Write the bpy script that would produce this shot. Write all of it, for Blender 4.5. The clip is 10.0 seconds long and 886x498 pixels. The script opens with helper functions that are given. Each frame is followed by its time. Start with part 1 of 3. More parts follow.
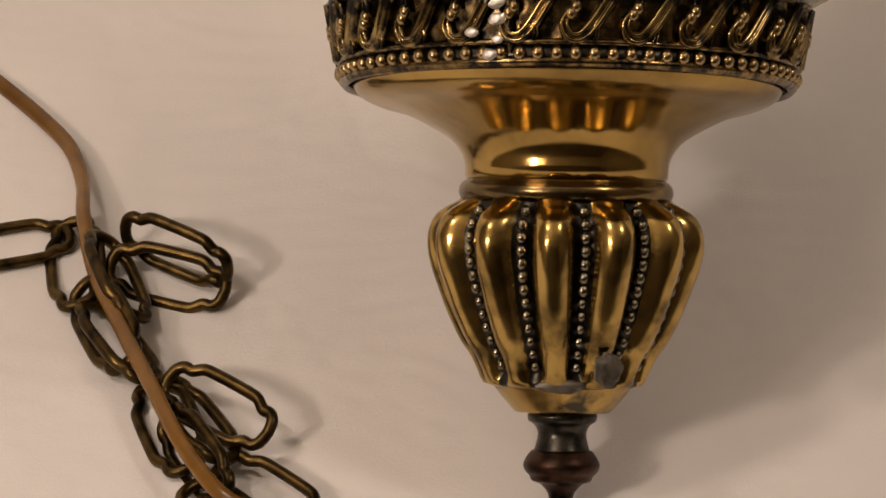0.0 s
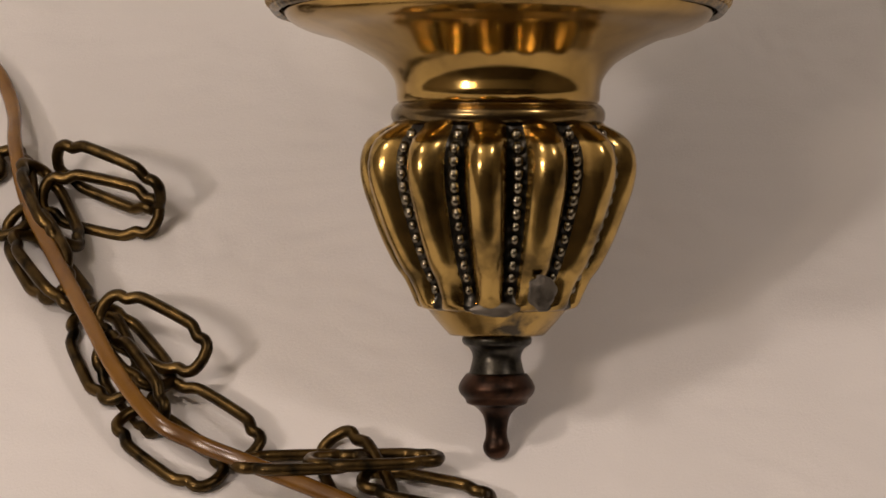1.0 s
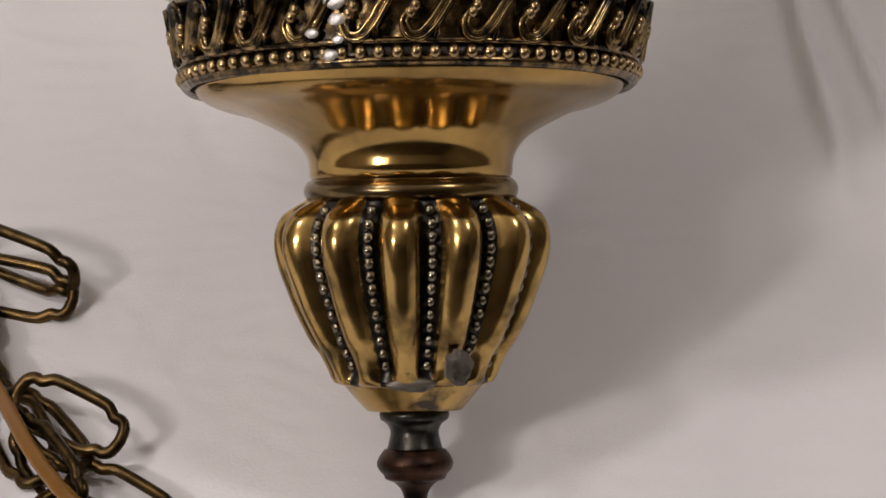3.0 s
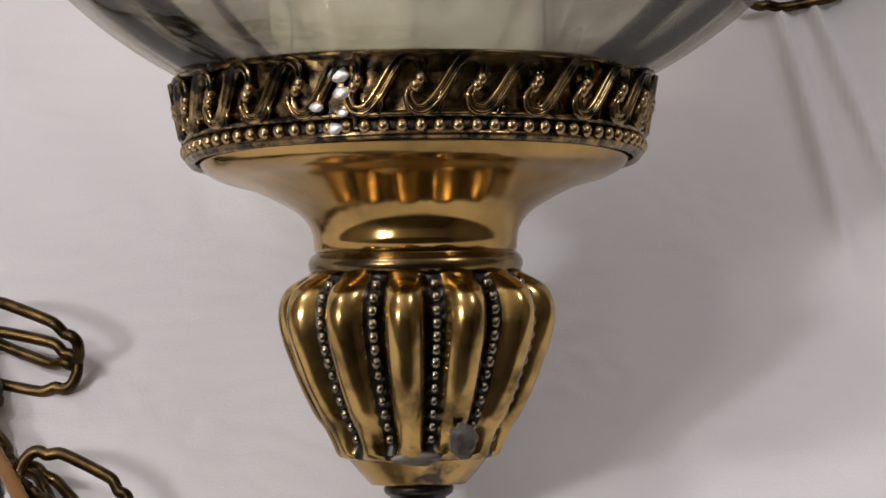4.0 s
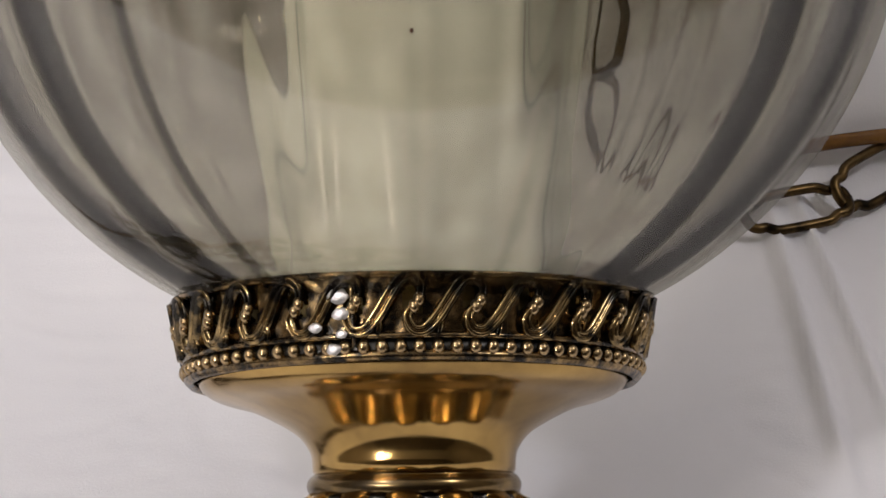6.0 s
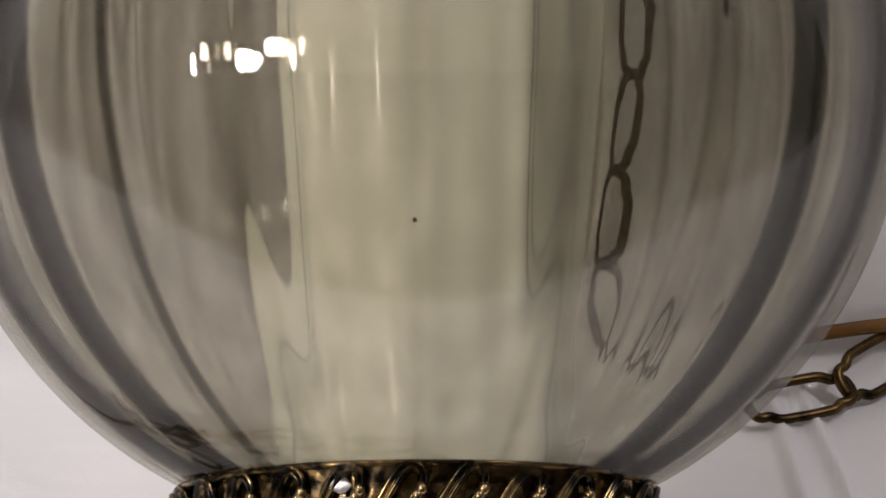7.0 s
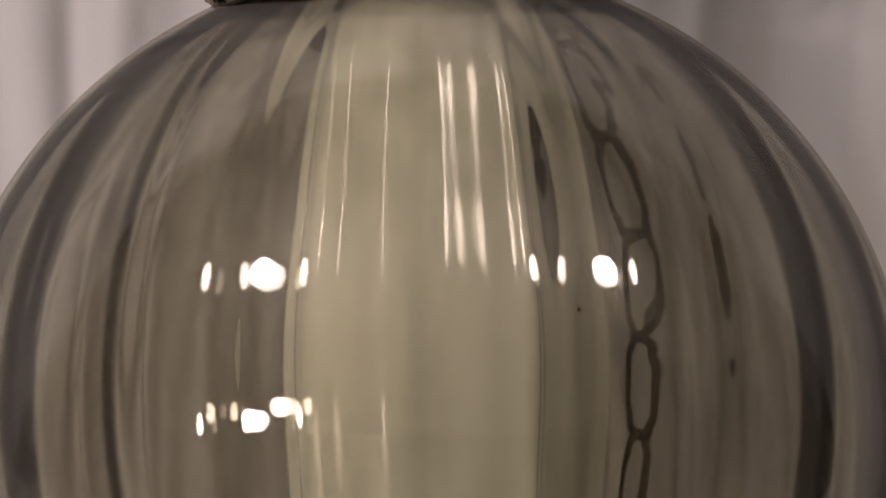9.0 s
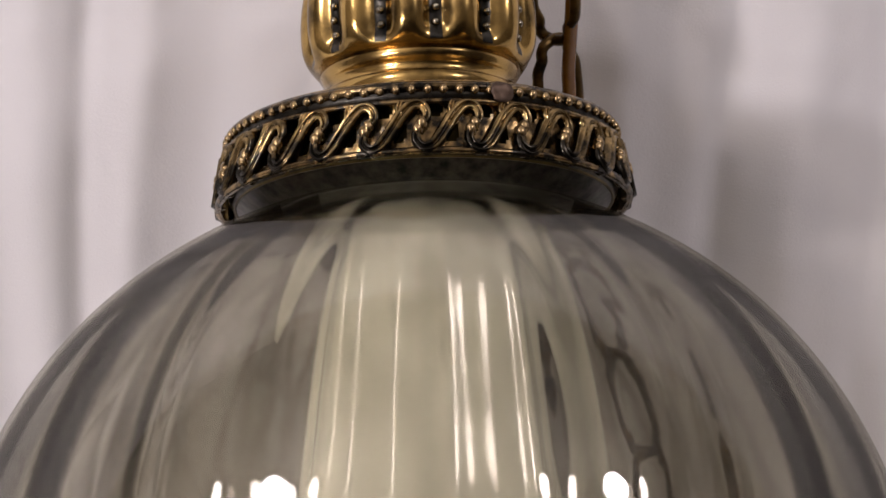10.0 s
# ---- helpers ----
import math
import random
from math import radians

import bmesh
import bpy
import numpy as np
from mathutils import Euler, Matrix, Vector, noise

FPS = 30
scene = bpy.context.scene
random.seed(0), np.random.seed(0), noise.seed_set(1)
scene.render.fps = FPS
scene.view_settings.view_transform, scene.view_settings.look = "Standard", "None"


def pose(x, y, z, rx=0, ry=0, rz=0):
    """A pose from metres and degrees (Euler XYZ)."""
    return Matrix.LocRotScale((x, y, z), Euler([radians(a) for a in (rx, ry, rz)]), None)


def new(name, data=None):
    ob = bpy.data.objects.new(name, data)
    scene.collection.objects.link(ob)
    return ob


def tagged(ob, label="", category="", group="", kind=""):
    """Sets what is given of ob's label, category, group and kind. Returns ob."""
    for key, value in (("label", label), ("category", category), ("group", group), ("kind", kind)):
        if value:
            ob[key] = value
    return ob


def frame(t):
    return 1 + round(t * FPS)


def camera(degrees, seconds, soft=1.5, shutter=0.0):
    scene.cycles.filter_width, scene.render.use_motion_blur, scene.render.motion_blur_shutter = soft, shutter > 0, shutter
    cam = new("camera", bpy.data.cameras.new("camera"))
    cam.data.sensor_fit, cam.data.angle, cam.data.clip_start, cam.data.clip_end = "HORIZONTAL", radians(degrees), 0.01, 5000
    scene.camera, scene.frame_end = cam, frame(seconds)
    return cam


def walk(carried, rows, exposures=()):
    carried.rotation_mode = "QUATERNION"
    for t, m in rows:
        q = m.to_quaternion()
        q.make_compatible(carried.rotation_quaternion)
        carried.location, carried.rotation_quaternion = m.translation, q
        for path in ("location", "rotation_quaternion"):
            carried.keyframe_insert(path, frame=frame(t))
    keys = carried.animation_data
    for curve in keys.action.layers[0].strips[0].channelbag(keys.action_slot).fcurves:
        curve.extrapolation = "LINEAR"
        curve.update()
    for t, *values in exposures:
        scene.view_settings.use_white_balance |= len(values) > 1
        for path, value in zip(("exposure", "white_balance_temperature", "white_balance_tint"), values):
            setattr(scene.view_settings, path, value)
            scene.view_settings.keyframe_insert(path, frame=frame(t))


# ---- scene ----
# ---- camera: a tripod that stands still and tilts up along a lamp ----
cam = camera(12.0, 10.0, soft=1.6)
EYE = (-0.0335, -0.7721, 1.2647)
DOWN = 42.0
# seconds, turn to the right, tilt down, lean (degrees)
ROWS = [
    (0.0, 0.025, 0.669, 1.40),
    (0.5, 0.682, 0.956, 0.93),
    (1.0, 0.953, 1.684, 0.70),
    (1.5, 1.418, 1.905, 0.48),
    (2.0, 1.950, 1.728, -0.02),
    (3.5, 2.114, 0.084, -0.40),
    (4.0, 2.052, -0.345, -0.36),
    (4.5, 2.056, -0.828, -0.27),
    (5.0, 2.025, -1.664, -0.28),
    (6.5, 2.099, -4.479, -0.15),
    (7.0, 2.047, -5.924, -0.15),
    (7.5, 2.026, -7.211, -0.02),
    (8.0, 2.060, -8.113, -0.01),
    (8.5, 2.025, -9.178, -0.05),
    (9.0, 1.971, -10.819, -0.16),
    (9.5, 1.945, -12.362, -0.16),
    (10.0, 1.836, -13.775, -0.17),
]
EXPOSURES = [(0.0, -0.38, 8220, 24), (1.0, -0.38, 7520, 22), (2.0, -0.36, 6820, 20), (3.5, -0.1, 6170, 19), (5.0, 0.07, 5920, 17), (6.5, 0.14, 5970, 18), (7.5, 0.05, 6120, 21), (8.0, -0.14, 6320, 24), (9.0, -0.4, 6620, 25), (9.5, -0.3, 6420, 25), (10.0, 0.05, 6170, 24)]
walk(cam, [(t, pose(*EYE, 90 - DOWN) @ pose(0, 0, 0, 0, -turn) @ pose(0, 0, 0, -tilt) @ pose(0, 0, 0, 0, 0, lean))
           for t, turn, tilt, lean in ROWS], EXPOSURES)

# ---- light: two ceiling lamps and one lamp beside the camera, in a closed room ----
world = bpy.data.worlds.new("world")
scene.world = world
world.use_nodes = True
world.node_tree.nodes["Background"].inputs[0].default_value = (0.9, 0.85, 0.8, 1)
world.node_tree.nodes["Background"].inputs[1].default_value = 0.02


def lamp(name, place, watts, size, colour):
    data = bpy.data.lights.new(name, "POINT")
    data.energy, data.shadow_soft_size, data.color = watts, size, colour
    ob = new(name, data)
    ob.location = place
    return ob


SEAT = 0.45
lamp("ceiling_bulb", (-0.83, -0.12, 1.87), 22, 0.085, (1.0, 0.95, 0.89))
lamp("ceiling_bulb", (0.91, -0.06, 1.84), 17, 0.078, (1.0, 0.95, 0.90))
lamp("table_bulb", (-0.95, -0.78, 1.36), 27, 0.065, (1.0, 0.95, 0.89))
lamp("table_bulb", (-0.80, -0.84, 1.50), 9, 0.06, (1.0, 0.86, 0.68))


# ---- materials ----
def material(name):
    m = bpy.data.materials.new(name)
    m.use_nodes = True
    tree = m.node_tree
    return m, tree, tree.nodes["Principled BSDF"], tree.links.new


def noise_of(tree, scale, detail=4.0, rough=0.55, stretch=None, kind="Object"):
    co = tree.nodes.new("ShaderNodeTexCoord")
    n = tree.nodes.new("ShaderNodeTexNoise")
    n.inputs["Scale"].default_value, n.inputs["Detail"].default_value, n.inputs["Roughness"].default_value = scale, detail, rough
    source = co.outputs[kind]
    if stretch:
        mp = tree.nodes.new("ShaderNodeMapping")
        mp.inputs["Scale"].default_value = stretch
        tree.links.new(source, mp.inputs["Vector"])
        source = mp.outputs["Vector"]
    tree.links.new(source, n.inputs["Vector"])
    return n.outputs["Fac"]


def ramp(tree, fac, stops):
    r = tree.nodes.new("ShaderNodeValToRGB")
    while len(r.color_ramp.elements) < len(stops):
        r.color_ramp.elements.new(0.5)
    for e, (p, c) in zip(r.color_ramp.elements, stops):
        e.position, e.color = p, (*c, 1)
    tree.links.new(fac, r.inputs["Fac"])
    return r.outputs["Color"]


def bump(tree, fac, strength, distance):
    b = tree.nodes.new("ShaderNodeBump")
    b.inputs["Strength"].default_value, b.inputs["Distance"].default_value = strength, distance
    tree.links.new(fac, b.inputs["Height"])
    return b.outputs["Normal"]


def metal(name, light, dark, low, high, rough, grain=140.0, lump=0.25):
    m, tree, p, link = material(name)
    n = noise_of(tree, grain)
    link(ramp(tree, n, [(low, dark), (high, light)]), p.inputs["Base Color"])
    p.inputs["Metallic"].default_value = 1.0
    r = tree.nodes.new("ShaderNodeMapRange")
    r.inputs["To Min"].default_value, r.inputs["To Max"].default_value = rough + 0.12, rough
    link(n, r.inputs["Value"])
    link(r.outputs["Result"], p.inputs["Roughness"])
    link(bump(tree, noise_of(tree, grain * 0.8), lump, 0.0006), p.inputs["Normal"])
    return m


BRASS = metal("polished_brass", (0.52, 0.345, 0.115), (0.12, 0.08, 0.03), 0.33, 0.56, 0.14, 95.0, 0.3)
OLD_BRASS = metal("tarnished_brass", (0.40, 0.27, 0.115), (0.028, 0.025, 0.02), 0.42, 0.68, 0.20, 260.0, 0.35)
WORN_BRASS = metal("blotched_brass", (0.50, 0.33, 0.11), (0.07, 0.06, 0.045), 0.42, 0.52, 0.18, 55.0, 0.35)
SILVERED = metal("worn_grey_brass", (0.25, 0.225, 0.17), (0.035, 0.033, 0.03), 0.35, 0.6, 0.20, 300.0, 0.2)
GREY_PATCH = metal("grey_patina", (0.20, 0.18, 0.15), (0.09, 0.08, 0.07), 0.35, 0.6, 0.45, 200.0, 0.5)
DULL_DISC = metal("dull_brown_patina", (0.16, 0.11, 0.08), (0.08, 0.06, 0.05), 0.3, 0.7, 0.5, 120.0, 0.3)
SOLDER = metal("grey_solder", (0.74, 0.72, 0.68), (0.36, 0.34, 0.31), 0.35, 0.6, 0.42, 400.0, 0.6)
SMOOTH_BRASS = metal("smooth_brass", (0.50, 0.325, 0.105), (0.25, 0.16, 0.055), 0.30, 0.60, 0.10, 45.0, 0.10)
TARNISHED = metal("half_dark_brass", (0.30, 0.20, 0.075), (0.06, 0.05, 0.035), 0.38, 0.66, 0.17, 70.0, 0.2)
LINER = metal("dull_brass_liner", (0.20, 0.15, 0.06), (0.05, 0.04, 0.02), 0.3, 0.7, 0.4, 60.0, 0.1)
SCROLL_BRASS = metal("rubbed_scroll_brass", (0.46, 0.32, 0.135), (0.03, 0.027, 0.021), 0.44, 0.68, 0.15, 150.0, 0.3)
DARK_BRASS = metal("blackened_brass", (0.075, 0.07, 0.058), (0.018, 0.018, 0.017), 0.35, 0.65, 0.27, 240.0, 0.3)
BEAD_BRASS = metal("worn_bead_brass", (0.42, 0.30, 0.15), (0.09, 0.07, 0.04), 0.35, 0.6, 0.22, 200.0, 0.1)
FINIAL_BROWN = metal("browned_metal", (0.085, 0.042, 0.026), (0.018, 0.014, 0.012), 0.35, 0.65, 0.34, 130.0, 0.4)
CHAIN_BRASS = metal("antique_chain_brass", (0.14, 0.088, 0.032), (0.016, 0.013, 0.008), 0.34, 0.66, 0.30, 130.0, 0.25)


def cloth():
    m, tree, p, link = material("white_cotton_sheet")
    big = noise_of(tree, 5.0, 3.0)
    link(ramp(tree, big, [(0.3, (0.75, 0.745, 0.745)), (0.7, (0.80, 0.795, 0.795))]), p.inputs["Base Color"])
    p.inputs["Roughness"].default_value = 0.9
    weave = noise_of(tree, 1300.0, 3.0, 0.7)
    link(bump(tree, weave, 0.35, 0.0004), p.inputs["Normal"])
    return m


SHEET = cloth()


def cord_plastic():
    m, tree, p, link = material("gold_cord_plastic")
    link(ramp(tree, noise_of(tree, 60.0), [(0.3, (0.11, 0.047, 0.008)), (0.7, (0.21, 0.098, 0.017))]), p.inputs["Base Color"])
    p.inputs["Roughness"].default_value = 0.24
    return m


CORD = cord_plastic()


def thin_glass(name, stops, face, edge, rough):
    """Thin tinted glass: it lets light through, streaked along its height, and reflects by its angle."""
    m = bpy.data.materials.new(name)
    m.use_nodes = True
    tree = m.node_tree
    link = tree.links.new
    tree.nodes.remove(tree.nodes["Principled BSDF"])
    out = tree.nodes["Material Output"]
    clear, gloss = tree.nodes.new("ShaderNodeBsdfTransparent"), tree.nodes.new("ShaderNodeBsdfGlossy")
    rib_tint = tree.nodes.new("ShaderNodeAttribute")
    rib_tint.attribute_name = "glass_tint"
    link(ramp(tree, rib_tint.outputs["Fac"], stops), clear.inputs["Color"])
    gloss.inputs["Roughness"].default_value = rough
    if not face:
        link(clear.outputs[0], out.inputs["Surface"])
        return m
    facing, power, scaled = (tree.nodes.new(k) for k in ("ShaderNodeLayerWeight", "ShaderNodeMath", "ShaderNodeMath"))
    facing.inputs["Blend"].default_value = 0.5
    power.operation, scaled.operation = "POWER", "MULTIPLY_ADD"
    power.inputs[1].default_value = 5.0
    link(facing.outputs["Facing"], power.inputs[0])
    link(power.outputs[0], scaled.inputs[0])
    scaled.inputs[1].default_value, scaled.inputs[2].default_value = edge, face
    mix = tree.nodes.new("ShaderNodeMixShader")
    link(scaled.outputs[0], mix.inputs["Fac"])
    link(clear.outputs[0], mix.inputs[1])
    link(gloss.outputs[0], mix.inputs[2])
    link(mix.outputs[0], out.inputs["Surface"])
    return m


GLASS = thin_glass("smoked_glass", [(0.0, (0.77, 0.755, 0.71)), (0.35, (0.73, 0.715, 0.665)), (1.0, (0.40, 0.38, 0.335))], 0.05, 0.25, 0.02)


def heavy_glass():
    m, tree, p, link = material("heavy_smoked_glass")
    link(ramp(tree, noise_of(tree, 90.0, 2.0, 0.5, (1, 1, 0.05)), [(0.34, (0.80, 0.78, 0.72)), (0.68, (0.98, 0.97, 0.92))]), p.inputs["Base Color"])
    p.inputs["Roughness"].default_value, p.inputs["IOR"].default_value = 0.0, 1.5
    p.inputs["Transmission Weight"].default_value = 1.0
    return m


CLEAR = heavy_glass()
SHEEN = thin_glass("glint_skin_glass", [(0.0, (1.0, 1.0, 1.0)), (1.0, (0.97, 0.97, 0.96))], 0.06, 0.0, 0.03)
# tint of the sheets added to darken the sides of the globe
RIB_DARK = thin_glass("rib_darkening_tint", [(0.0, (0.95, 0.95, 0.93)), (0.4, (0.42, 0.41, 0.38)), (1.0, (0.06, 0.058, 0.056))], 0.0, 0.0, 0.3)


def frosted():
    m, tree, p, link = material("frosted_white_glass")
    link(ramp(tree, noise_of(tree, 30.0, 2.0, 0.5, (1, 1, 0.1)), [(0.3, (0.55, 0.55, 0.455)), (0.7, (0.65, 0.648, 0.545))]), p.inputs["Base Color"])
    p.inputs["Roughness"].default_value = 0.08
    return m


FROSTED = frosted()


def plaster(name, a, b):
    m, tree, p, link = material(name)
    link(ramp(tree, noise_of(tree, 3.0), [(0.3, a), (0.7, b)]), p.inputs["Base Color"])
    p.inputs["Roughness"].default_value = 0.85
    link(bump(tree, noise_of(tree, 80.0), 0.2, 0.002), p.inputs["Normal"])
    return m


WALL = plaster("dim_tan_paint", (0.20, 0.175, 0.14), (0.25, 0.22, 0.18))
DARK_WALL = plaster("dark_brown_wall", (0.05, 0.04, 0.03), (0.08, 0.065, 0.05))
CEILING = plaster("cream_ceiling_paint", (0.42, 0.40, 0.36), (0.48, 0.46, 0.42))
FLOOR = plaster("brown_carpet", (0.09, 0.065, 0.045), (0.14, 0.10, 0.07))
UPHOLSTERY = plaster("tan_upholstery", (0.30, 0.24, 0.17), (0.36, 0.29, 0.21))


# ---- mesh helpers ----
def mesh_of(name, bm, mat, smooth=True):
    me = bpy.data.meshes.new(name)
    bmesh.ops.recalc_face_normals(bm, faces=bm.faces)
    bm.to_mesh(me)
    bm.free()
    for m in (mat if isinstance(mat, (list, tuple)) else [mat]):
        me.materials.append(m)
    if smooth:
        for poly in me.polygons:
            poly.use_smooth = True
    return me


def part(name, bm, mat, parent=None, label="", smooth=True):
    ob = new(name, mesh_of(name, bm, mat, smooth) if isinstance(bm, bmesh.types.BMesh) else bm)
    if parent:
        ob.parent = parent
    return tagged(ob, label)


def smooth_profile(points, step=10.0):
    """More points along a profile, by a Catmull-Rom curve through them."""
    out = []
    p = [points[0], *points, points[-1]]
    for i in range(1, len(p) - 2):
        a, b, c, d = (Vector(q) for q in p[i - 1:i + 3])
        n = max(1, int((c - b).length / step))
        for k in range(n):
            t = k / n
            out.append(0.5 * ((2 * b) + (c - a) * t + (2 * a - 5 * b + 4 * c - d) * t * t + (3 * b - a - 3 * c + d) * t ** 3))
    out.append(Vector(points[-1]))
    return [(q.x, q.y) for q in out]


def lathe(profile, n=96, shape=None, closed=False):
    """Turns (radius, height) pairs round z; shape(angle, radius, height) may change the radius."""
    bm = bmesh.new()
    rings = []
    for r, z in profile:
        ring = []
        for i in range(n):
            a = 2 * math.pi * i / n
            q = shape(a, r, z) if shape else r
            ring.append(bm.verts.new((q * math.cos(a) * S, q * math.sin(a) * S, z * S)))
        rings.append(ring)
    pairs = list(zip(rings, rings[1:])) + ([(rings[-1], rings[0])] if closed else [])
    for lo, hi in pairs:
        for i in range(n):
            bm.faces.new((lo[i], lo[(i + 1) % n], hi[(i + 1) % n], hi[i]))
    if not closed:
        for ring in (rings[0], rings[-1]):
            if (ring[0].co - ring[n // 2].co).length > 1e-5:
                bm.faces.new(ring)
    return bm


def sweep(points, radius, sides=8, closed=False, twin=0.0):
    """A round wire along points."""
    bm = bmesh.new()
    pts = [Vector(p) for p in points]
    n, rings, side = len(pts), [], None
    for i, p in enumerate(pts):
        a = pts[i - 1] if (i > 0 or closed) else p
        b = pts[(i + 1) % n] if (i < n - 1 or closed) else p
        tan = (b - a).normalized()
        if side is None:
            side = tan.orthogonal().normalized()
        side = (side - tan * side.dot(tan)).normalized()
        up = tan.cross(side)
        turns = [2 * math.pi * k / sides for k in range(sides)]
        rings.append([bm.verts.new(p + radius * (1 + twin * math.cos(2 * q)) * (math.cos(q) * side + math.sin(q) * up)) for q in turns])
    for i in range(n if closed else n - 1):
        lo, hi = rings[i], rings[(i + 1) % n]
        for k in range(sides):
            bm.faces.new((lo[k], lo[(k + 1) % sides], hi[(k + 1) % sides], hi[k]))
    if not closed:
        bm.faces.new(rings[0])
        bm.faces.new(rings[-1])
    return bm


def ball(radius, rings=6, segments=10):
    bm = bmesh.new()
    bmesh.ops.create_uvsphere(bm, u_segments=segments, v_segments=rings, radius=radius)
    return bm


def box(lo, hi, bevel=0.0):
    bm = bmesh.new()
    bmesh.ops.create_cube(bm, size=1.0)
    for v in bm.verts:
        v.co = [l + (h - l) * (c + 0.5) for l, h, c in zip(lo, hi, v.co)]
    if bevel:
        bmesh.ops.bevel(bm, geom=bm.edges[:], offset=bevel, segments=3, affect="EDGES")
    return bm


def curve_through(points, each=8):
    out = []
    p = [points[0], *points, points[-1]]
    for i in range(1, len(p) - 2):
        a, b, c, d = (Vector(q) for q in p[i - 1:i + 3])
        for k in range(each):
            t = k / each
            out.append(0.5 * ((2 * b) + (c - a) * t + (2 * a - 5 * b + 4 * c - d) * t * t + (3 * b - a - 3 * c + d) * t ** 3))
    out.append(Vector(points[-1]))
    return out


# ---- the room ----
for name, lo, hi, mat, label in (
        ("floor", (-2.2, -2.6, -0.1), (2.2, 1.4, 0.0), FLOOR, "brown carpeted floor of the room"),
        ("ceiling", (-2.2, -2.6, 2.4), (2.2, 1.4, 2.5), CEILING, "plain cream painted ceiling"),
        ("wall_north", (-2.2, 1.3, 0.0), (2.2, 1.4, 2.4), WALL, "plain tan painted wall behind the seat"),
        ("wall_south", (-2.2, -2.6, 0.0), (2.2, -2.5, 2.4), DARK_WALL, "dark brown wall behind the camera"),
        ("wall_west", (-2.2, -2.5, 0.0), (-2.1, 1.3, 2.4), WALL, "plain tan painted side wall"),
        ("wall_east", (2.1, -2.5, 0.0), (2.2, 1.3, 2.4), WALL, "plain tan painted side wall")):
    tagged(part(name, box(lo, hi), mat, smooth=False), label, "ceiling" if name == "ceiling" else name.split("_")[0], kind="structure")

# ---- the sofa under the sheet ----
CREASE = 0.2847
RECLINE = radians(11.0)
sofa = tagged(new("sofa"), "upholstered sofa hidden under a white sheet", "sofa")
part("seat", box((-1.0, -0.42, 0.12), (1.0, CREASE + 0.1, SEAT - 0.012), 0.03), UPHOLSTERY, sofa)
back = part("backrest", box((-1.0, 0.012, -0.2), (1.0, 0.16, 0.62), 0.03), UPHOLSTERY, sofa)
back.matrix_basis = pose(0, CREASE, SEAT, -math.degrees(RECLINE))
for x in (-0.9, 0.9):
    for y in (-0.34, CREASE):
        part("leg", box((x - 0.03, y - 0.03, 0.0), (x + 0.03, y + 0.03, 0.14), 0.005), FINIAL_BROWN, sofa)

# soft folds of the cloth: foot x, along, direction, width, height, reach (metres)
SEAT_FOLDS = [(0.1185, 0.240, 0.010, -0.100, 0.0030, 0.0062), (0.1290, 0.250, 0.015, -0.085, 0.0024, 0.0054), (0.125, 0.245, 0.013, -0.09, 0.010, 0.003), (0.17, 0.25, 0.03, -0.2, 0.012, 0.004), (-0.20, 0.27, -0.05, -0.3, 0.03, 0.004)]
BACK_FOLDS = [(-0.102, 0.010, 0.0039), (-0.090, 0.004, -0.0020), (-0.077, 0.007, 0.0026), (-0.062, 0.010, -0.0020), (0.050, 0.012, -0.0026), (0.068, 0.008, 0.0033), (0.091, 0.006, -0.0039), (0.107, 0.010, 0.0039), (0.125, 0.006, -0.0026), (-0.15, 0.012, 0.0039), (0.15, 0.012, 0.0039)]


def fold(d, width):
    return math.exp(-(d / width) ** 2)


def cloth_lump(x, y):
    return 0.0022 * noise.noise((x * 9, y * 8, 3.0)) + 0.0009 * noise.noise((x * 30 + y * 10, y * 22, 7.0)) + 0.00038 * noise.noise((x * 90 + 3 * noise.noise((x * 20, y * 20, 2.0)), y * 130, 1.0))


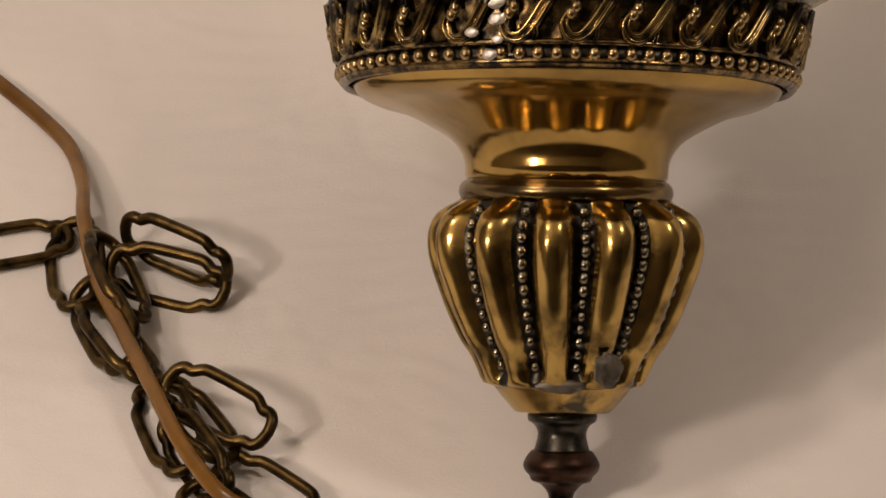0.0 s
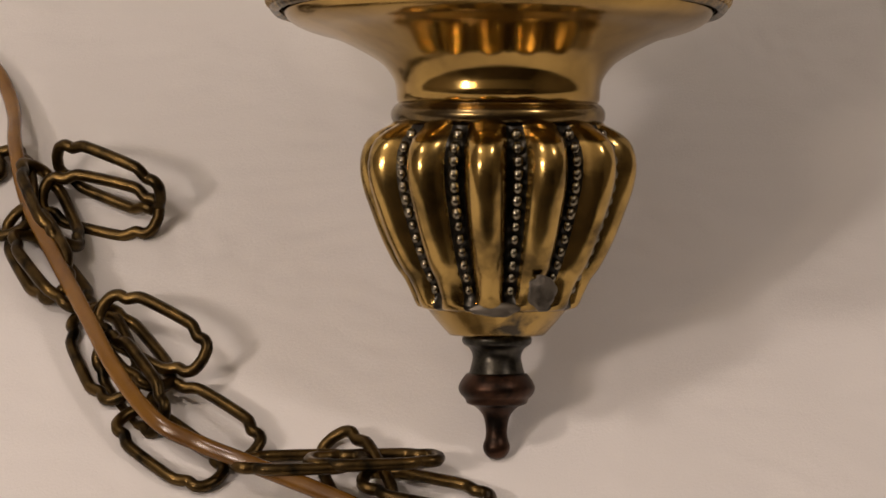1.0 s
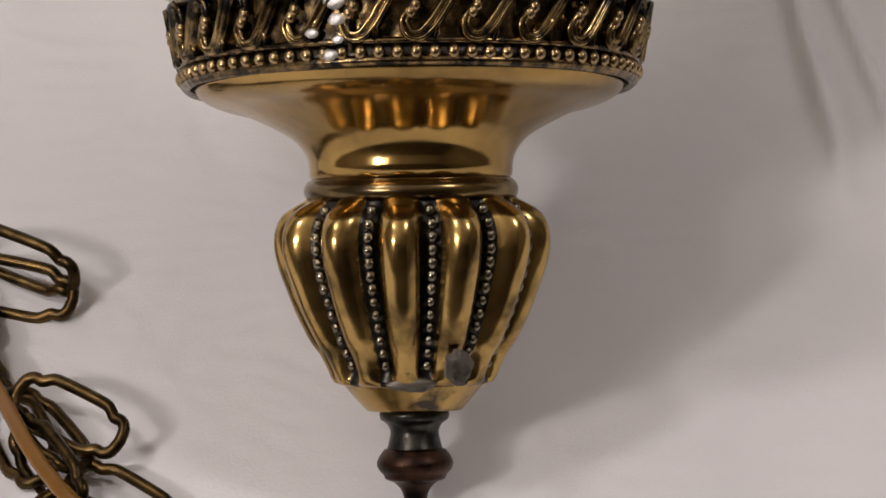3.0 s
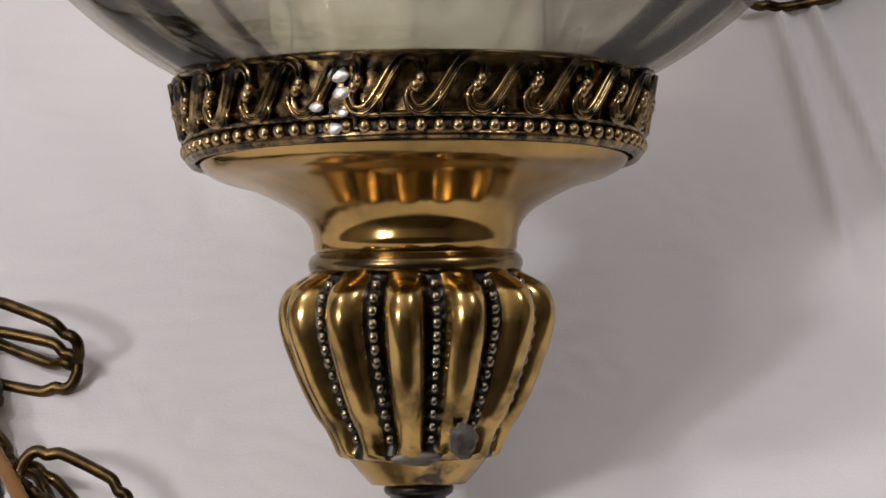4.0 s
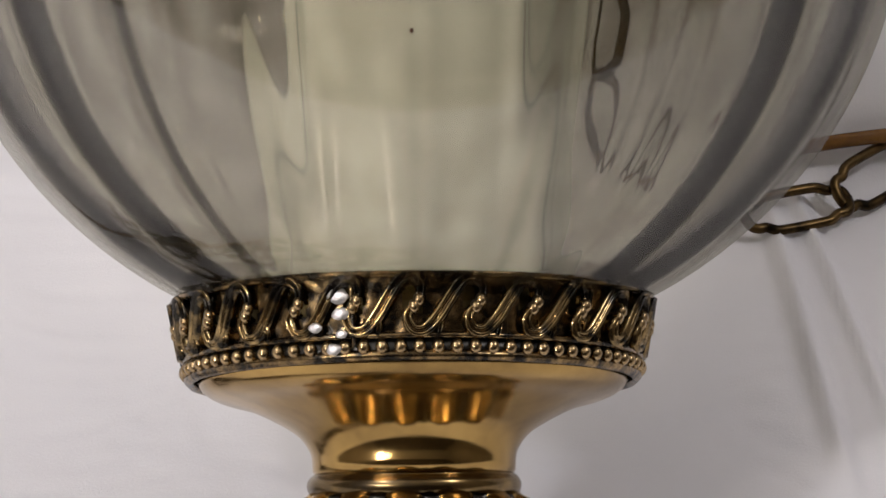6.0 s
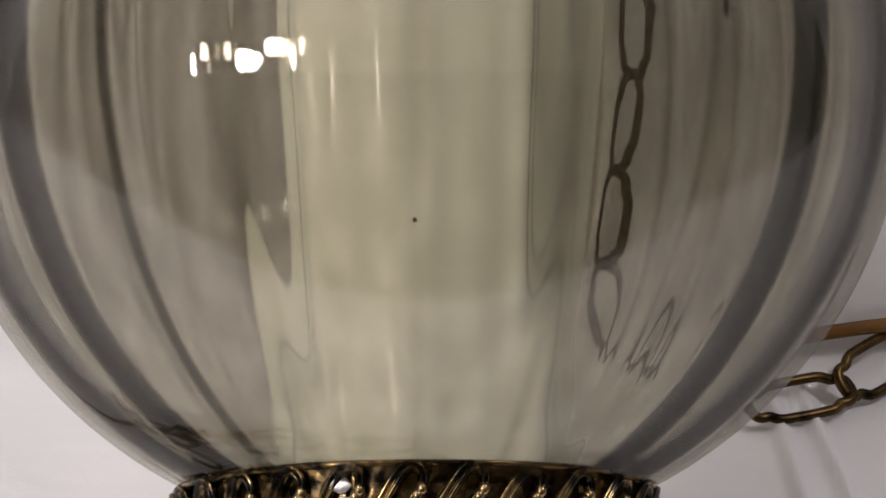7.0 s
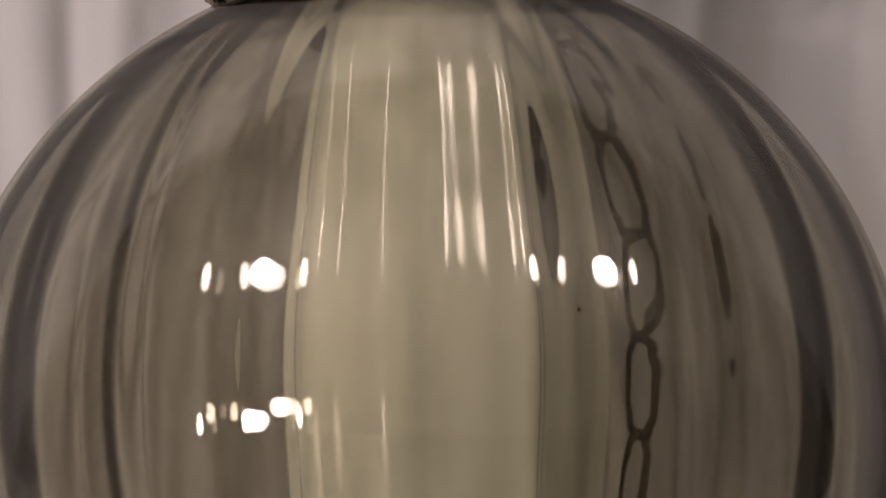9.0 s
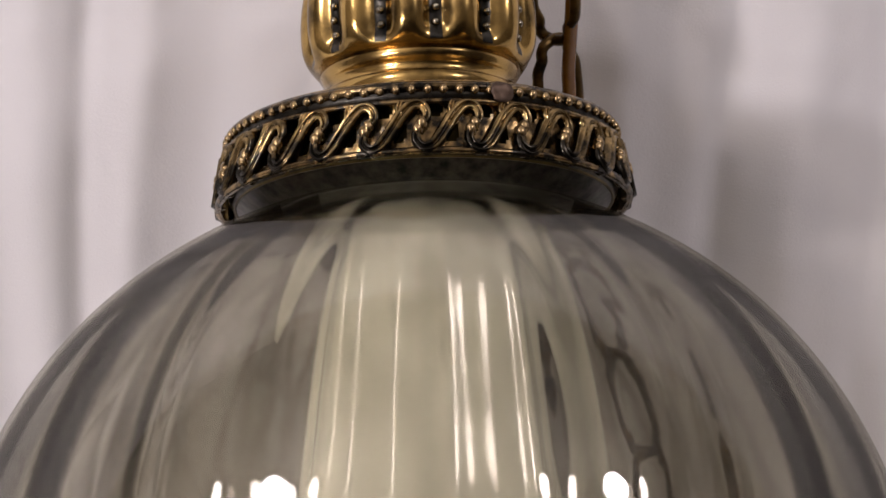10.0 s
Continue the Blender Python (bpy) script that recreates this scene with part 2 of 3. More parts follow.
def cloth_sheet():
    bm = bmesh.new()
    xs = [-0.95 + 0.03 * i for i in range(24)] + [-0.24 + 0.0016 * i for i in range(301)] + [0.26 + 0.03 * i for i in range(24)]
    bend, rows = 0.012, []
    near_ys = [-0.45 + 0.025 * i for i in range(12)]
    ys = near_ys + [-0.15 + (CREASE - bend + 0.15) * i / 240 for i in range(241)]
    n1, n2 = len(ys), 260
    for j in range(n1 + n2 + 12):
        row = []
        for x in xs:
            if j < n1:
                y = ys[j]
                h = cloth_lump(x, y)
                for fx, fy, dx, dy, w, high in SEAT_FOLDS:
                    t = ((x - fx) * dx + (y - fy) * dy) / (dx * dx + dy * dy)
                    if -0.3 < t < 1.3:
                        d = ((x - fx) * dy - (y - fy) * dx) / math.hypot(dx, dy)
                        h += high * fold(d, w) * max(0.0, 1 - abs(2 * t - 0.7) ** 2 / 2.6)
                near = math.hypot(x, y)
                h *= min(1.0, near / 0.03)
                row.append(bm.verts.new((x, y, SEAT + h)))
            elif j < n1 + 12:
                a = (j - n1 + 1) / 13 * (math.pi / 2 - RECLINE)
                row.append(bm.verts.new((x, CREASE - bend + bend * math.sin(a), SEAT + bend - bend * math.cos(a))))
            else:
                k = (j - n1 - 12) / (n2 - 1)
                s = 0.012 + 0.64 * k
                h = cloth_lump(x, s + 5) * min(1.0, s / 0.05)
                for fx, w, high in BACK_FOLDS:
                    h += high * fold(x - fx - 0.012 * math.sin(s * 9 + fx * 40), w) * min(1.0, s / 0.12)
                row.append(bm.verts.new((x, CREASE + s * math.sin(RECLINE) - h, SEAT + s * math.cos(RECLINE))))
        rows.append(row)
    for lo, hi in zip(rows, rows[1:]):
        for i in range(len(xs) - 1):
            bm.faces.new((lo[i], lo[i + 1], hi[i + 1], hi[i]))
    return bm


tagged(part("bed_sheet", cloth_sheet(), SHEET), "white cotton bed sheet draped over a sofa with soft folds", "sheet")

# ---- the lamp: it stands on its finial and leans back; heights in steps of S along its axis ----
S = 0.00015
LAMP = pose(0, 0, SEAT, -DOWN) @ pose(0, 0, 0, 0, -0.45, 0)
TIPPED = pose(0, 0, 790 * 0.00015, -4.5) @ pose(0, 0, -790 * 0.00015)
swag_lamp = tagged(new("swag_lamp"), "vintage brass swag lamp with smoked ribbed glass globe, leaning back", "lamp")
swag_lamp.matrix_basis = LAMP

FINIAL = [(0.5, 0), (14, 4), (22, 14), (24, 25), (20, 38), (19, 46), (20, 62), (25, 80), (38, 94), (53, 100), (56, 108), (64, 116), (68, 128), (63, 141), (54, 153)]
finial = part("finial", lathe(smooth_profile(FINIAL, 4), 40), FINIAL_BROWN, swag_lamp, "dark brown turned metal finial")
SPINDLE = [(50, 152), (46, 166), (43, 184), (49, 198), (60, 206), (62, 213), (58, 221), (40, 223)]
part("spindle", lathe(smooth_profile(SPINDLE, 4), 40), DARK_BRASS, finial, "blackened spindle of the finial")

COLLAR = [(40, 222), (84, 222), (88, 226), (106, 246), (119, 262), (126, 270), (128, 278), (120, 286)]
part("collar", lathe(smooth_profile(COLLAR, 8), 24), WORN_BRASS, swag_lamp, "dented brass collar")

LOBES, LOBE_AT = 12, radians(-90 + 7.6)
LOBED = [(116, 266), (138, 272), (148, 292), (162, 321), (179, 345), (202, 392), (221, 442), (234, 480), (240, 515), (237, 545), (226, 568), (205, 584), (186, 594), (176, 604)]


def lobed(depth, lo, hi):
    def shape(a, r, z):
        t = ((a - LOBE_AT) * LOBES / (2 * math.pi)) % 1.0
        d = min(t, 1 - t)
        fade = max(0.0, min(1.0, (z - lo) / 30, (hi - z) / 22))
        wave = 1 - (abs(d - 0.5) / 0.355) ** 2.2 if d > 0.145 else -0.02 - 0.12 * math.cos(d / 0.145 * math.pi / 2)
        return r * (1.025 - depth * fade * (1 - max(-0.16, wave)))
    return shape


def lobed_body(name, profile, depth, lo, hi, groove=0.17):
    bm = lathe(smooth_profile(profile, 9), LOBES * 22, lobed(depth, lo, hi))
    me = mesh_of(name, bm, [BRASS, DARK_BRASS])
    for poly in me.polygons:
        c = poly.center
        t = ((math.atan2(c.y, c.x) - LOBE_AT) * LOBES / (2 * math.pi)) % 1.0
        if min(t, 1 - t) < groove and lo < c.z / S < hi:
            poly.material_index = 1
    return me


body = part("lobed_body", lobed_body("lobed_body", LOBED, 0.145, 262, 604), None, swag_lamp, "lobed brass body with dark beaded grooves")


def radius_at(profile, z):
    for (r0, z0), (r1, z1) in zip(profile, profile[1:]):
        if z0 <= z <= z1:
            return r0 + (r1 - r0) * (z - z0) / (z1 - z0)
    return profile[-1][0]


bead = mesh_of("bead", ball(11.5 * S, 6, 9), BEAD_BRASS)
bead_small = mesh_of("bead", ball(8.0 * S, 6, 9), SILVERED)
bead_upper = mesh_of("bead", ball(8.0 * S, 6, 9), BEAD_BRASS)
bead_large = mesh_of("bead", ball(9.8 * S, 6, 9), SILVERED)
for k in range(LOBES):
    a = LOBE_AT + 2 * math.pi * k / LOBES
    for i in range(13):
        z = 306 + i * 22.5
        r = radius_at(LOBED, z) * 0.90
        ob = part("bead", bead_large if i > 5 else bead_small, None, body)
        ob.location = (r * S * math.cos(a), r * S * math.sin(a), z * S)
        ob.scale = (1, 1, 1.2)

NECK = [(160, 616), (172, 626), (179, 636), (180, 652), (184, 672), (203, 699), (237, 722), (290, 748), (338, 762), (362, 772), (373, 780), (378, 788), (382, 794), (370, 796)]
part("flared_neck", lathe(smooth_profile(NECK, 8), 128), SMOOTH_BRASS, swag_lamp, "polished flared brass neck").matrix_basis = TIPPED
NECK_RING = [(168, 590), (182, 594), (188, 602), (190, 611), (188, 620), (182, 628), (176, 632), (178, 640), (170, 646)]
part("neck_ring", lathe(smooth_profile(NECK_RING, 4), 96), TARNISHED, swag_lamp, "darkened brass neck ring")


def gallery(name, lower, upper, turns, beads, bead_z, flip, label):
    """A pierced ring: a lip, a row of beads and raised S scrolls on a pierced band. lower and upper are (radius, height)."""
    (r0, z0), (r1, z1) = lower, upper
    up = 1 if z1 > z0 else -1
    span, tall = 2 * math.pi / turns, abs(z1 - z0)
    at = lambda h: (r0 + (r1 - r0) * h, z0 + (z1 - z0) * h)
    low = 0.27
    lift_to = lambda h: low + (h - 0.34) * (0.97 - low) / 0.63
    lip = [(r0 - 9, z0), (r0, z0 - 3 * up), (r0 + 7, z0 + 4 * up), (r0 + 8, z0 + 10 * up), (r0 + 1, z0 + 17 * up), (r0 - 9, z0 + 18 * up)]
    ring = part(name, lathe(lip, 160, None, True), OLD_BRASS, swag_lamp, label)
    for h, w in ((low, 5), (0.97, 6)):
        r, z = at(h)
        part("rim", lathe([(r - w, z - w), (r + w * 0.6, z - w), (r + w, z), (r + w * 0.6, z + w), (r - w, z + w)], 160, lambda a, q, y: q + 1.3 * noise.noise((a * 14, y * 0.05, 4.0)), True), OLD_BRASS, ring)
    rb, zb = at(bead_z)
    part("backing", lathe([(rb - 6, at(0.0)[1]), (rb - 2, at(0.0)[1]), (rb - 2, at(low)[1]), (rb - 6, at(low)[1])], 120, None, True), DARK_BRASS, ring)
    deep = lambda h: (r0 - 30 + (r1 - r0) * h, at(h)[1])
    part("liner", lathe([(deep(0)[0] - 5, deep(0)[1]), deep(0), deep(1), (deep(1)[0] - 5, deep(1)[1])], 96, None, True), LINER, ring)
    for k in range(beads):
        a = 2 * math.pi * k / beads
        ob = part("bead", bead_upper if flip else bead, None, ring)
        ob.location = ((rb + 2) * S * math.cos(a), (rb + 2) * S * math.sin(a), zb * S)
        ob.scale = (1, 1, 1.1)
    angle_of = lambda u: -math.pi / 2 + ((1.3 - u if flip else u) - 0.5) * span

    def band():
        """The sheet behind the scrolls, with two holes for each scroll."""
        bm = bmesh.new()
        cols, rows, grid = 18, 14, []
        for i in range(turns * cols):
            column = []
            for j in range(rows + 1):
                h = low + (0.98 - low) * j / rows
                r, z = at(h)
                r += -9 + 2.5 * noise.noise((i * 0.3, j * 0.4, 9.0))
                a = angle_of(i / cols)
                column.append(bm.verts.new((r * S * math.cos(a), r * S * math.sin(a), z * S)))
            grid.append(column)
        for i in range(turns * cols):
            for j in range(rows):
                u, h = ((i + 0.5) / cols) % 1.0, 0.33 + 0.65 * (j + 0.5) / rows
                if any(((u - cu + 0.5) % 1.0 - 0.5) ** 2 / wu ** 2 + (h - ch) ** 2 / wh ** 2 < 1 for cu, ch, wu, wh in ((0.70, 0.42, 0.22, 0.10), (0.40, 0.70, 0.20, 0.15), (0.96, 0.68, 0.10, 0.09))):
                    continue
                other = grid[(i + 1) % len(grid)]
                bm.faces.new((grid[i][j], other[j], other[j + 1], grid[i][j + 1]))
        return bm

    part("pierced_band", band(), OLD_BRASS, ring)

    def ribbon(points, wide, proud):
        """A raised strip with two ridges along points (turn, height) on the band, tapered at its ends."""
        bm = bmesh.new()
        arc = span * 0.5 * (r0 + r1)
        line = [Vector((p.x * arc, lift_to(p.y) * tall)) for p in curve_through([(u, h, 0) for u, h in points], 4)]
        last, rings = len(line) - 1, []
        for i, p in enumerate(line):
            tan = (line[min(i + 1, last)] - line[max(i - 1, 0)]).normalized()
            side = Vector((-tan.y, tan.x))
            w = wide * (0.55 + 0.45 * math.sin(math.pi * i / last))
            ring_of = []
            for across, lift in ((-1, -7), (-0.9, 0.2), (-0.5, 1.0), (-0.15, 0.65), (0, 0.2), (0.15, 0.65), (0.5, 1.0), (0.9, 0.2), (1, -7)):
                q = p + side * (w * across)
                r, z = at(q.y / tall)
                r += proud * max(lift, -1.2)
                a = angle_of(q.x / arc)
                ring_of.append(bm.verts.new((r * S * math.cos(a), r * S * math.sin(a), z * S)))
            rings.append(ring_of)
        for lo, hi in zip(rings, rings[1:]):
            for k in range(8):
                bm.faces.new((lo[k], lo[k + 1], hi[k + 1], hi[k]))
        bm.faces.new(rings[0])
        bm.faces.new(rings[-1][::-1])
        return mesh_of("scroll", bm, SCROLL_BRASS)

    scroll = ribbon([(0.17, 0.63), (0.07, 0.53), (0.15, 0.40), (0.35, 0.39), (0.56, 0.52), (0.76, 0.72), (0.95, 0.89), (1.14, 0.93), (1.28, 0.84), (1.27, 0.70)], 14.0, 12)
    leaf = ribbon([(0.56, 0.34), (0.61, 0.42), (0.59, 0.50), (0.65, 0.57)], 7.0, 10)
    knob = mesh_of("knob", ball(10 * S, 6, 8), BEAD_BRASS)
    for k in range(turns):
        for me in (scroll, leaf):
            part("scroll", me, None, ring).rotation_euler = (0, 0, k * span + 0.06)
        for u, h in ((0.18, 0.63), (1.26, 0.70)):
            r, z = at(lift_to(h))
            a = angle_of(u) + k * span + 0.06
            ob = part("knob", knob, None, ring)
            ob.location = ((r + 5) * S * math.cos(a), (r + 5) * S * math.sin(a), z * S)
            ob.scale = (1, 1, 1.25)
    return ring


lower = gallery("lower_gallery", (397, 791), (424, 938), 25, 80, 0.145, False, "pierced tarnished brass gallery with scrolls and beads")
lower.matrix_basis = TIPPED

# the soldered seam of the lower gallery, and a grey repair on the body
def blob(name, angle, r, z, size, mat, squash, parent, label):
    bm = ball(size * S, 18, 26)
    for v in bm.verts:
        v.co *= 1 + 0.25 * noise.noise(v.co * 420 + Vector((angle, z, 0))) + 0.10 * noise.noise(v.co * 1500)
    ob = part(name, bm, mat, parent, label)
    a = radians(angle - 90)
    ob.matrix_basis = pose(r * S * math.cos(a), r * S * math.sin(a), z * S, 0, 0, angle) @ Matrix.Diagonal((squash[0], squash[1], squash[2], 1))
    return ob


seam_at = radians(-90 - 15.6)
part("seam", sweep([((404 + 22 * h) * S * math.cos(seam_at), (404 + 22 * h) * S * math.sin(seam_at), (812 + 124 * h) * S) for h in (0.0, 0.25, 0.5, 0.75, 1.0)], 6 * S, 6), OLD_BRASS, lower, "vertical joint of the gallery")
for angle, z, size in ((-19.0, 898, 17), (-18.4, 868, 13), (-24.5, 846, 11), (-18.2, 834, 9), (-20.0, 808, 12)):
    blob("solder_blob", angle, 420, z, size, SOLDER, (1.15, 0.35, 0.8), lower, "silvery solder blob")
blob("solder_patch", 23, 186, 304, 30, GREY_PATCH, (0.9, 0.22, 1.0), body, "grey worn repair patch")
blob("solder_patch", -3, 136, 272, 18, GREY_PATCH, (2.4, 0.35, 0.7), body, "grey worn repair patch")

# smoked glass globe: smooth outside, ribbed inside
GLOBE_A, GLOBE_B, GLOBE_Z, RIBS = 872.0, 855.0, 1672.0, 20
FLUTE_AT = radians(-90 - 21.0)


def globe_profile(inset, lo, hi, n):
    """The globe's outline from height lo to hi, moved inwards; its lower half is a little flatter."""
    out = []
    b_of = lambda z: GLOBE_B * (0.973 if z < GLOBE_Z else 1.0)
    t0, t1 = math.asin((lo - GLOBE_Z) / b_of(lo)), math.asin((hi - GLOBE_Z) / b_of(hi))
    for i in range(n + 1):
        t = t0 + (t1 - t0) * i / n
        b = GLOBE_B * (0.973 if t < 0 else 1.0)
        away = Vector((b * math.cos(t), GLOBE_A * math.sin(t))).normalized()
        out.append((GLOBE_A * math.cos(t) - away.x * inset, GLOBE_Z + b * math.sin(t) - away.y * inset))
    return out


def ripple(a, r, z):
    return r * (1 + 0.0007 * math.cos((a - FLUTE_AT) * RIBS) + 0.0006 * noise.noise((2 * math.cos(a), 2 * math.sin(a), z * 0.0012)))


def streaked(me, amount, shift=0.0):
    """Tint along the meridians: darker where ribbed, with fine streaks standing in for reflections."""
    tints = me.attributes.new("glass_tint", "FLOAT", "POINT")
    for v in me.vertices:
        a = math.atan2(v.co.y, v.co.x) - FLUTE_AT
        t = (a * RIBS / (2 * math.pi)) % 1.0
        d = min(t, 1 - t)
        c, s = math.cos(a), math.sin(a)
        fine = 0.5 + 0.9 * noise.noise((c * 9, s * 9, shift + v.co.z * 2)) * 0.5 + 0.9 * noise.noise((c * 28, s * 28, shift + 5 + v.co.z * 3)) * 0.28
        tints.data[v.index].value = amount * max(0.0, min(1.0, 0.62 * fine + 0.30 * math.exp(-(d / 0.12) ** 2) - 0.08))
    return me


def globe_shell():
    n = RIBS * 30
    bm = lathe(globe_profile(0, 912, 2502, 90), n, ripple)
    for f in [f for f in bm.faces if len(f.verts) > 4]:
        bm.faces.remove(f)
    return streaked(mesh_of("glass_globe", bm, GLASS), 1.0)


globe = part("glass_globe", globe_shell(), None, swag_lamp, "smoky olive ribbed glass globe")
globe.location.x = 11 * S


def flute(a, r, z, depth=0.008, power=2.8):
    """The inside of the glass: hollow flutes that meet in soft ridges."""
    t = ((a - FLUTE_AT) * RIBS / (2 * math.pi)) % 1.0
    ridge = (0.5 + 0.5 * math.cos(2 * math.pi * t)) ** power
    return r * (1 - depth * ridge + 0.0008 * noise.noise((5 * math.cos(a), 5 * math.sin(a), z * 0.002)))


def fluted_wall():
    """The body of the glass, a closed shell: smooth outside, fluted inside."""
    n, skin = RIBS * 28, globe_profile(24, 912, 2502, 90)
    inside = globe_profile(37, 912, 2502, 90)
    bm = bmesh.new()
    rings = []
    for profile, shape in ((skin, None), (inside[::-1], flute)):
        for r, z in profile:
            ring = []
            for i in range(n):
                a = 2 * math.pi * i / n
                q = shape(a, r, z) if shape else r
                ring.append(bm.verts.new((q * math.cos(a) * S, q * math.sin(a) * S, z * S)))
            rings.append(ring)
    for lo, hi in zip(rings, rings[1:] + rings[:1]):
        for i in range(n):
            bm.faces.new((lo[i], lo[(i + 1) % n], hi[(i + 1) % n], hi[i]))
    return bm


wall = part("fluted_wall", fluted_wall(), CLEAR, globe)
wall.visible_shadow = False
# extra skin inside the glass, added only to mirror the lamps as slim glints
bm = lathe(globe_profile(7, 912, 2502, 90), RIBS * 28, lambda a, r, z: flute(a, r, z, 0.016, 1.6))
for f in [f for f in bm.faces if len(f.verts) > 4]:
    bm.faces.remove(f)
part("glint_skin", bm, SHEEN, globe)


def dark_sheet_mesh(depth, dense):
    """An added dark sheet from lower to upper rim, densest in its middle."""
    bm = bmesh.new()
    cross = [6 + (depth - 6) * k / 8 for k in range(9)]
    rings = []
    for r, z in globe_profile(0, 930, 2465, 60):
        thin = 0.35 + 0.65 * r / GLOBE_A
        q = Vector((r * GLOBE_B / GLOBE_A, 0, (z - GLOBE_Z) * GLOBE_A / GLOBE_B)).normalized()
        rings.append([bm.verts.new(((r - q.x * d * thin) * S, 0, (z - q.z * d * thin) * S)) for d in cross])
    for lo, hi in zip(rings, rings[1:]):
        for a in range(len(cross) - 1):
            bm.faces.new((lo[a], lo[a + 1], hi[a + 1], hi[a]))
    me = mesh_of("rib_tint", bm, RIB_DARK)
    tints = me.attributes.new("glass_tint", "FLOAT", "POINT")
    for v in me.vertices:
        tints.data[v.index].value = dense * math.sin(math.pi * (v.index % len(cross)) / 8) ** 0.55
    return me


# the sheets paint the flanks' dark refracted bands; none stand in front or behind
sheet_faint, sheet_dark = dark_sheet_mesh(50, 0.45), dark_sheet_mesh(80, 1.0)
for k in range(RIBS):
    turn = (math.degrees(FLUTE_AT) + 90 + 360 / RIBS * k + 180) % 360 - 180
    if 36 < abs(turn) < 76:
        part("rib_tint", sheet_faint if abs(turn) < 42 else sheet_dark, None, globe).rotation_euler = (0, 0, radians(turn - 90))

CHIMNEY = [(309.7, 880), (297.9, 908), (270.5, 950), (258.7, 1030), (259.7, 1200), (261.7, 1400), (264.6, 1500), (270.5, 1600), (275.4, 1650), (280.3, 1700), (284.2, 1760), (284.7, 1820), (281.8, 1880), (274.4, 1940), (265.1, 2000), (255.8, 2060), (245.0, 2150), (227.4, 2300), (203.8, 2450), (191.1, 2600)]


def pleat(a, r, z):
    """Soft upright pleats of uneven width."""
    b = a + 0.10 * math.sin(3 * a + 1.0)
    return r * (1 + 0.042 * math.cos(8 * b + 0.5) + 0.012 * math.cos(17 * b + 2.0) + 0.004 * noise.noise((4 * math.cos(a), 4 * math.sin(a), z * 0.002)))


part("chimney", lathe(smooth_profile(CHIMNEY, 20), 240, pleat), FROSTED, swag_lamp, "frosted white inner glass chimney").location.x = 14 * S

# two specks of dirt on the glass
for angle, z in ((-2.2, 1331), (15.0, 1759)):
    r = GLOBE_A * math.sqrt(1 - ((z - GLOBE_Z) / (GLOBE_B * 0.973 if z < GLOBE_Z else GLOBE_B)) ** 2) + 0.5
    blob("speck", angle, r, z, 4.0, FINIAL_BROWN, (0.8, 0.4, 1.0), globe, "tiny brown speck")

# upper fittings, a little askew
ASKEW = pose(0, 0, 2550 * S, 0, -1.3) @ pose(0, 0, -2550 * S)
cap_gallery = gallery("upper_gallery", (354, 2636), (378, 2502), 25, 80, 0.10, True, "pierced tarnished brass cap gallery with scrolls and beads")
cap_gallery.matrix_basis = ASKEW
blob("repair_disc", 21, 368, 2618, 22, DULL_DISC, (1.0, 0.3, 0.9), cap_gallery, "dull brown round repair")
FITTER = [(283, 2476), (296, 2473), (314, 2481), (330, 2493), (350, 2509), (356, 2519), (340, 2530), (288, 2520)]
part("fitter_ring", lathe(smooth_profile(FITTER, 6), 120, lambda a, r, z: r + 2.0 * noise.noise((a * 12, z * 0.03, 1.0))), DARK_BRASS, swag_lamp, "dark brass ring holding the glass").matrix_basis = ASKEW
CAP = [(340, 2626), (348, 2636), (338, 2646), (290, 2652), (220, 2656), (190, 2660), (176, 2668), (177, 2684), (182, 2698), (178, 2712), (168, 2722), (176, 2732), (184, 2744), (182, 2756), (168, 2768), (160, 2780)]
part("upper_neck", lathe(smooth_profile(CAP, 8), 96), BRASS, swag_lamp, "polished brass upper neck").matrix_basis = ASKEW
TOP = [(144.0, 2762), (178.6, 2754), (193.9, 2764), (207.4, 2788), (213.1, 2824), (211.2, 2880), (199.7, 2940), (180.5, 3010), (153.6, 3060), (122.9, 3092), (90.2, 3112), (48.0, 3120), (0.5, 3122)]
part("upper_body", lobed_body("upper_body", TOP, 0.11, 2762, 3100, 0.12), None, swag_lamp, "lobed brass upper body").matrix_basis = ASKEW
upper = [o for o in swag_lamp.children if o.name.startswith("upper_body")][0]
for k in range(LOBES):
    a = LOBE_AT + 2 * math.pi * k / LOBES
    for i in range(7):
        z = 2796 + i * 27
        r = radius_at(TOP[2:], z) * 0.925
        ob = part("bead", bead_small, None, upper)
        ob.location = (r * S * math.cos(a), r * S * math.sin(a), z * S)

part("hanging_loop", sweep([(0, 60 * S * math.cos(a), (3170 + 60 * math.sin(a)) * S) for a in [2 * math.pi * i / 28 for i in range(28)]], 10 * S, 8, True), CHAIN_BRASS, swag_lamp, "brass hanging loop")


# ---- chain and cord ----
def link_mesh():
    half = [(0.0172, 0.0), (0.0165, 0.0034), (0.0146, 0.0050), (0.0122, 0.0050), (0.0104, 0.0062), (0.0080, 0.0072), (0.0, 0.0074)]
    quarter = curve_through([(x, y, 0) for x, y in half], 3)
    right = [(p.x, p.y, 0) for p in quarter]
    loop = right + [(-x, y, 0) for x, y, _ in reversed(right[:-1])]
    loop = loop + [(x, -y, 0) for x, y, _ in reversed(loop[1:-1])]
    return mesh_of("link", sweep(loop, 0.0017, 8, True), CHAIN_BRASS)


LINK = link_mesh()


